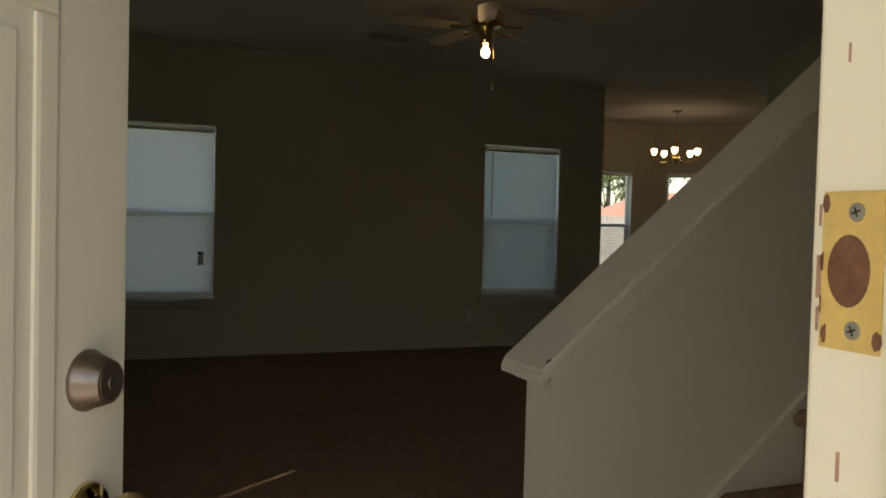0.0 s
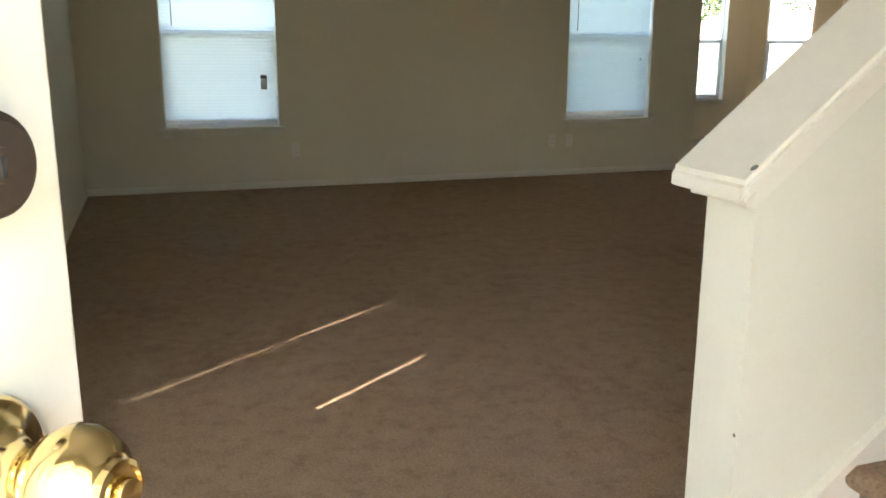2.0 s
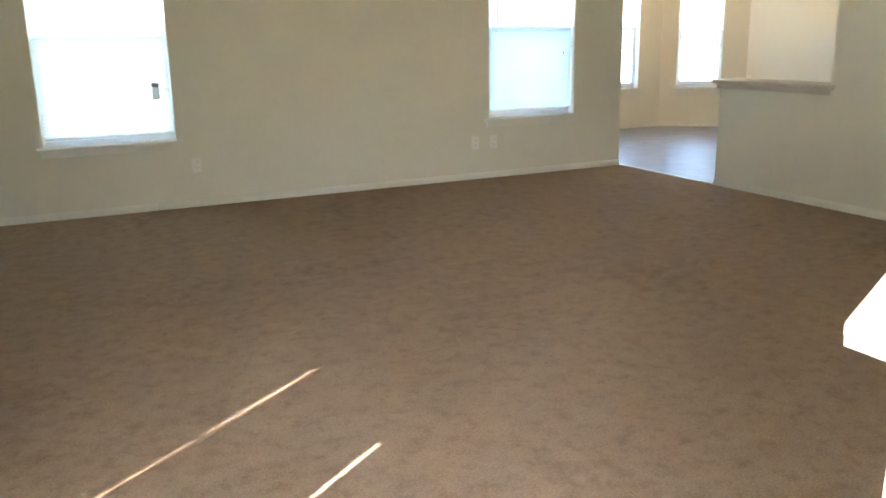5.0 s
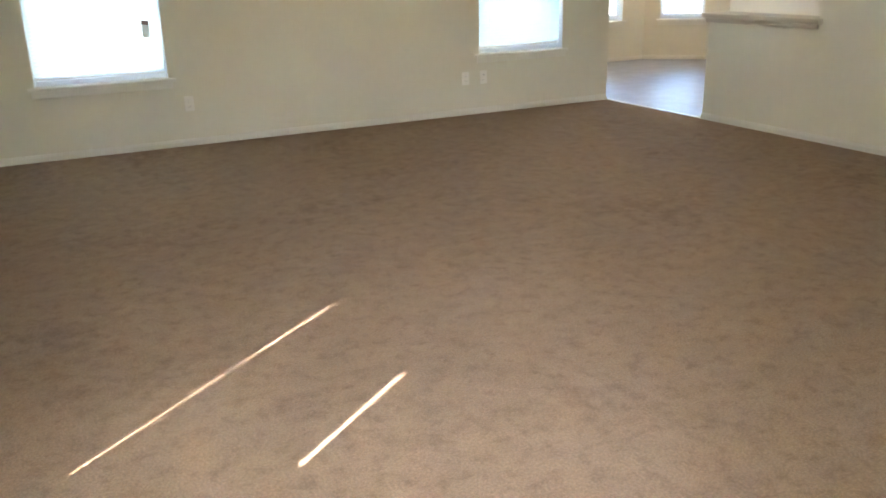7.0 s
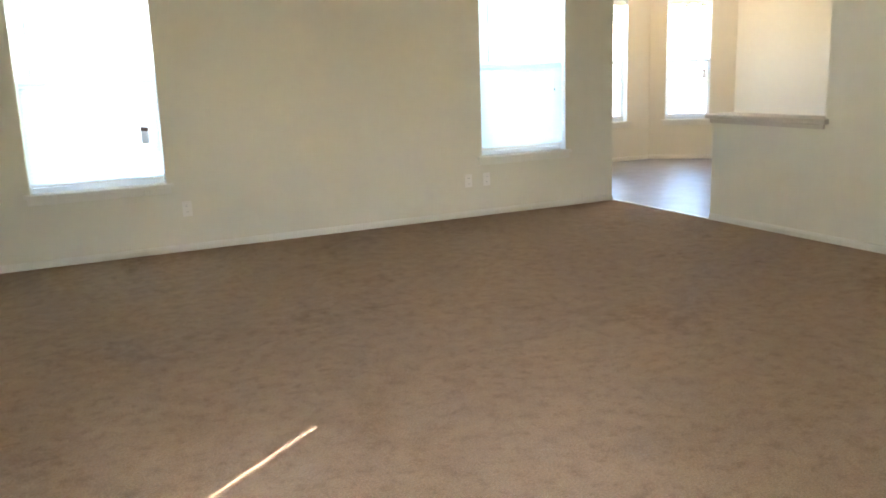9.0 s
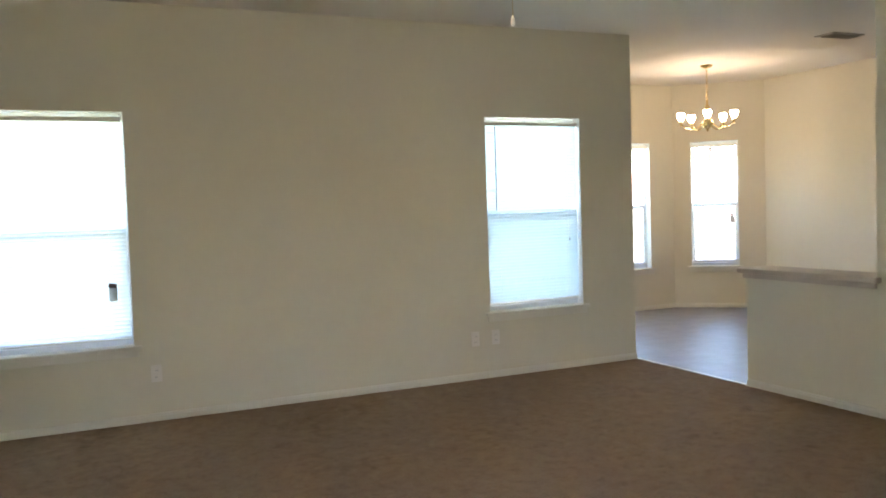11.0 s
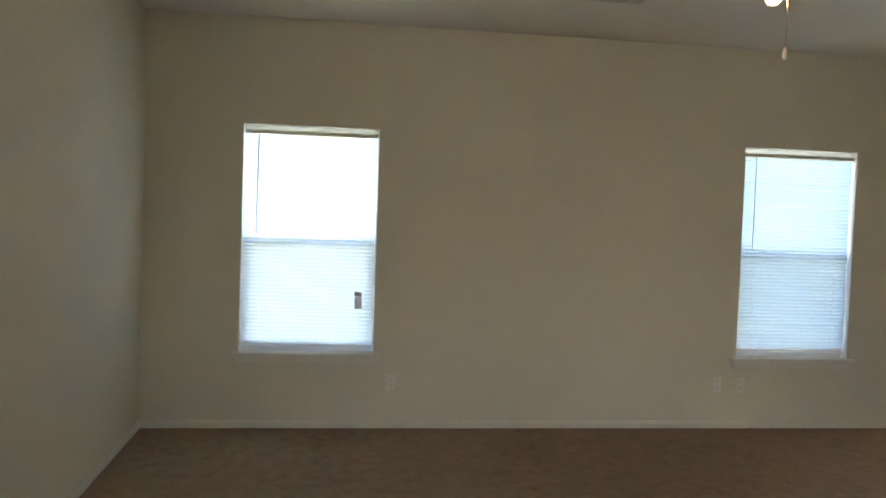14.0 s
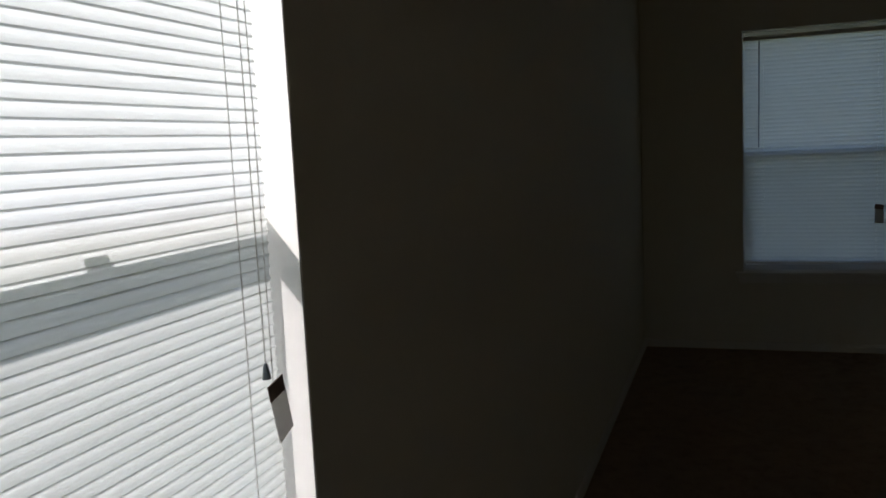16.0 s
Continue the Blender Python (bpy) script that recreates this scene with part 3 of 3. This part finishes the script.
for i in range(5):
    t = radians(90 - 41.8 + 180 + 72 * i)
    c, s = math.cos(t), math.sin(t)
    pts = []
    for r, z in ((0.045, -0.62), (0.10, -0.665), (0.17, -0.685), (0.235, -0.67), (0.275, -0.635), (0.285, -0.605)):
        pts.append((r * c, r * s, z))
    arm = part("arm", tube(pts, 0.007, 8), BRASS, chand)
    at = pose(0.285 * c, 0.285 * s, -0.605)
    part("cup", lathe([(0.006, 0), (0.032, 0.006), (0.034, 0.012), (0.016, 0.022)], at, 16), BRASS, arm)
    part("shade", lathe([(0.018, 0.022), (0.030, 0.035), (0.040, 0.060), (0.042, 0.085), (0.036, 0.10), (0.010, 0.102)], at, 16), SHADEGLOW, arm, "glowing glass shade", True)
    for k in range(3):
        a2 = t + (k - 1) * 0.12
        part("crystal_drop", lathe([(0.001, -0.05), (0.007, -0.035), (0.009, -0.028), (0.004, -0.015), (0.001, 0)], pose(0.285 * math.cos(a2), 0.285 * math.sin(a2), -0.605), 8), BRASS, arm)

# ---- entry door ----
HX, HY, DW, DH, PHI = -0.02, FY + 0.03, 0.820, 2.03, 53.0
frame_ob = thing("door_frame", pose(0, 0, 0), "cream painted door frame with a worn brass strike", "door frame", kind="structure")
part("strike_jamb", box(0.8030, FY - 0.15, 0, 0.8630, FY + 0.001, 2.10, 0.003), DOORPAINT, frame_ob)
part("hinge_jamb", box(LX + 0.002, FY - 0.15, 0, HX - 0.005, FY + 0.001, 2.10, 0.003), DOORPAINT, frame_ob)
part("head_jamb", box(HX - 0.005, FY - 0.15, 2.045, 0.8030, FY + 0.001, 2.10, 0.003), DOORPAINT, frame_ob)
part("stop", box(0.7900, FY - 0.15, 0, 0.8025, FY - 0.060, 2.045, 0.003), DOORPAINT, frame_ob)
part("threshold", box(HX, FY - 0.16, 0.0005, 0.8030, FY + 0.01, 0.02, 0.006), STEEL, frame_ob)
PZ = 1.256
strike = part("strike_plate", box(0.8005, FY - 0.044, PZ - 0.040, 0.8028, FY - 0.008, PZ + 0.040, 0.0006), OLDBRASS, frame_ob, "worn yellow brass strike plate")
part("bolt_hole", lathe([(0.0135, 0), (0.013, 0.0006), (0.0002, 0.0007)], pose(0.8005, FY - 0.025, PZ, 0, -90, 0) @ Matrix.Diagonal((1.36, 0.95, 1, 1)), 24), RUST, strike, "dark rusty bolt hole")
for dz in (-0.0295, 0.0295):
    part("screw", lathe([(0.0048, 0), (0.0045, 0.0008), (0.0002, 0.001)], pose(0.8005, FY - 0.029, PZ + dz, 0, -90, 0), 16), STEEL, strike)
    for turn in (20, 110):
        sl = box(-0.0026, -0.0005, 0, 0.0026, 0.0005, 0.0002)
        bmesh.ops.transform(sl, matrix=pose(0.7994, FY - 0.029, PZ + dz, 0, -90, 0) @ pose(0, 0, 0, 0, 0, turn), verts=sl.verts)
        part("screw_slot", sl, DARKSLOT, strike)
for i, (dy, dz) in enumerate(((-0.010, 0.034), (-0.043, -0.033), (-0.012, -0.033), (-0.009, 0.004), (-0.008, -0.018))):
    part("rust_patch", lathe([(0.0035, 0), (0.003, 0.0004), (0.0002, 0.0005)], pose(0.8005, FY + dy, PZ + dz, 0, -90, 31 * i) @ Matrix.Diagonal((1.5, 0.7, 1, 1)), 7), RUST, strike)

for z, y, w in ((PZ + 0.028, FY - 0.0035, 0.0016), (PZ - 0.004, FY - 0.0030, 0.0032), (PZ - 0.026, FY - 0.0035, 0.0018), (PZ + 0.11, FY - 0.018, 0.0014), (PZ - 0.10, FY - 0.020, 0.0022)):
    part("paint_chip", box(0.8026, y - w, z - 3.5 * w, 0.8029, y, z + 3.5 * w), CHIP, frame_ob, "chip in the jamb paint")

door = thing("door_1", pose(HX, HY, 0, 0, 0, PHI), "cream panelled entry door standing open, with brass knob and nickel deadbolt", "door", kind="structure")
part("slab", box(0.002, -0.022, 0.012, DW, 0.022, DH, 0.002), DOORPAINT, door)
for x0, x1 in ((0.115, 0.365), (0.455, 0.705)):
    for z0, z1 in ((0.20, 0.80), (0.955, 1.50), (1.62, 1.90)):
        for sgn in (-1, 1):
            f = bmesh.new()
            w0, ya, yb = 0.034, 0.0130, 0.0265
            lo, hi = min(sgn * ya, sgn * yb), max(sgn * ya, sgn * yb)
            for a0, b0, a1, b1 in ((x0, z0, x1, z0 + w0), (x0, z1 - w0, x1, z1), (x0, z0 + w0, x0 + w0, z1 - w0), (x1 - w0, z0 + w0, x1, z1 - w0)):
                add_box(f, a0, lo, b0, a1, hi, b1, 0.006)
            part("panel_moulding", f, DOORPAINT, door)
            part("raised_panel", box(x0 + 0.055, lo, z0 + 0.055, x1 - 0.055, hi - 0.002 if sgn > 0 else hi, z1 - 0.055, 0.006), DOORPAINT, door)
BX = DW - 0.066
side_out = pose(BX, -0.022, 1.10, 90, 0, 0)
bolt = part("deadbolt", lathe([(0.0325, 0), (0.0325, 0.003), (0.030, 0.006), (0.0225, 0.029), (0.0205, 0.030)], side_out, 36), NICKEL, door, "aged nickel deadbolt", True)
part("cylinder", lathe([(0.0195, 0.0295), (0.0195, 0.0312), (0.0185, 0.0318), (0.0002, 0.0319)], side_out, 32), NICKEL, bolt)
part("keyway_ring", lathe([(0.0078, 0.0318), (0.0074, 0.0335), (0.0002, 0.0336)], side_out, 20), NICKEL, bolt)
part("keyhole", box(BX - 0.0012, -0.0560, 1.095, BX + 0.0012, -0.0555, 1.104), DARKSLOT, bolt)
side_knob = pose(BX, -0.022, 0.96, 90, 0, 0)
knob = part("door_knob", lathe([(0.0325, 0), (0.0325, 0.004), (0.029, 0.009), (0.020, 0.011), (0.0135, 0.018), (0.012, 0.030), (0.015, 0.035), (0.022, 0.041), (0.0265, 0.050), (0.0265, 0.058), (0.022, 0.067), (0.0165, 0.071), (0.0160, 0.074)], side_knob, 36), BRASS, door, "polished brass knob", True)
part("knob_face", lathe([(0.0150, 0.0735), (0.0145, 0.078), (0.0120, 0.079), (0.0115, 0.077), (0.0075, 0.077), (0.007, 0.083), (0.0002, 0.0835)], side_knob, 28), BRASS, knob)
inner = pose(BX, 0.022, 0.96, -90, 0, 0)
part("inner_knob", lathe([(0.0325, 0), (0.029, 0.009), (0.0135, 0.018), (0.012, 0.030), (0.0265, 0.050), (0.0265, 0.058), (0.0165, 0.071), (0.0002, 0.073)], inner, 28), BRASS, door, "", True)
part("latch_plate", box(DW + 0.0002, -0.012, 0.93, DW + 0.0016, 0.012, 0.99), BRASS, door)
part("bolt_plate", box(DW + 0.0002, -0.012, 1.07, DW + 0.0016, 0.012, 1.13), BRASS, door)
for z in (0.25, 1.05, 1.80):
    part("hinge", lathe([(0.007, z - 0.045), (0.007, z + 0.045)], pose(0.0, 0.028, 0), 12), BRASS, door)

# ---- outside ----
g = bmesh.new()
bmesh.ops.create_grid(g, x_segments=2, y_segments=2, size=600, matrix=Matrix.Translation((0, 0, -0.22)))
tagged(link("ground", g, GRASS), "dry green-brown lawn around the house", "lawn", kind="structure")
tagged(link("porch_slab", box(-1.6, -10.0, -0.219, 2.8, FY - 0.151, -0.02, 0.01), CONCRETE), "grey concrete porch slab before the entry", "porch", kind="structure")
# unseen slab, added to keep direct sun off the door and entry floor
tagged(link("porch_sun_block", box(-1.6, -9.2, 2.75, 2.8, FY - 0.152, 2.9), CEIL), "plain pale slab added unseen over the entry to block sun", "porch roof", kind="structure")


def fence(m, n):
    ob = thing("privacy_fence", m, "weathered wooden board fence behind the house", "fence", "board fences")
    b = box(-0.068, -0.009, 0.0, 0.068, 0.009, 1.75, 0.003)
    me = bpy.data.meshes.new("board")
    b.to_mesh(me)
    b.free()
    me.materials.append(FENCE)
    r = random.Random(4)
    for i in range(n):
        share("board", me, ob, pose(i * 0.142, r.gauss(0, 0.003), r.gauss(0, 0.008), 0, r.gauss(0, 0.25), 0))
    for z in (0.3, 1.4):
        part("rail", box(0, 0.010, z, n * 0.142, 0.05, z + 0.09, 0.004), FENCE, ob)


fence(pose(6.5, 9.5, -0.22), 90)
fence(pose(19.4, 9.6, -0.22, 0, 0, -90), 60)


def house(m):
    ob = thing("neighbour_house", m, "distant pale-walled house with a low red shingle roof", "house")
    part("wall", box(-7, -4, 0, 7, 4, 2.3), BRICKWALL, ob)
    r = bmesh.new()
    v = [r.verts.new(p) for p in ((-7.5, -4.5, 2.3), (7.5, -4.5, 2.3), (7.5, 4.5, 2.3), (-7.5, 4.5, 2.3), (-4, 0, 4.2), (4, 0, 4.2))]
    for f in ((0, 1, 5, 4), (1, 2, 5), (2, 3, 4, 5), (3, 0, 4), (3, 2, 1, 0)):
        r.faces.new([v[i] for i in f])
    part("roof", r, ROOFTILE, ob, "red-brown shingle hip roof")
    for x in (-4, 0, 4):
        w = part("window", box(x - 0.6, -4.03, 0.8, x + 0.6, -3.99, 2.0, 0.01), GLASS, ob)


house(pose(33, 30, -0.9, 0, 0, -42))


def tree(x, y, h, seed):
    r = random.Random(seed)
    ob = thing("tree", pose(x, y, -0.22), "leafy green shade tree beyond the fence", "tree", "trees behind the houses")
    tr = tube([(0, 0, 0), (0.1, 0.05, h * 0.2), (0.05, -0.1, h * 0.45), (0.1, 0, h * 0.7)], [0.28, 0.22, 0.15, 0.05], 9)
    clumps = []
    for i in range(11):
        a, z0 = r.uniform(0, 6.28), h * r.uniform(0.12, 0.55)
        d = h * r.uniform(0.16, 0.36)
        end = Vector((d * math.cos(a), d * math.sin(a), z0 + h * r.uniform(0.1, 0.32)))
        add_tube(tr, [(0.07, 0, z0), (end.x * 0.5, end.y * 0.5, (z0 + end.z) / 2 + 0.1), end], [0.09, 0.06, 0.02], 6)
        clumps += [end, end * 0.8 + Vector((0, 0, 0.2 * h))]
    part("trunk", tr, BARK, ob)
    vs, fs = [], []
    for c in clumps:
        rad = h * r.uniform(0.10, 0.17)
        for _ in range(260):
            d = Vector((r.gauss(0, 1), r.gauss(0, 1), r.gauss(0, 0.8)))
            p = c + d.normalized() * rad * r.random() ** 0.4
            u = Vector((r.gauss(0, 1), r.gauss(0, 1), r.gauss(0, 1))).normalized() * r.uniform(0.10, 0.22)
            w = u.cross(Vector((r.gauss(0, 1), r.gauss(0, 1), r.gauss(0, 1)))).normalized() * 0.10
            k = len(vs)
            vs += [p - u, p + w, p + u, p - w]
            fs.append((k, k + 1, k + 2, k + 3))
    me = bpy.data.meshes.new("crown")
    me.from_pydata(vs, [], fs)
    me.materials.append(LEAF)
    cr = new("crown", me)
    cr.parent = ob


for i, (x, y, h) in enumerate(((41, 38, 12.5), (46, 32, 11.5), (28, 42, 7.5), (36, 45, 10.5), (50, 27, 11.0))):
    tree(x, y, h, i + 2)
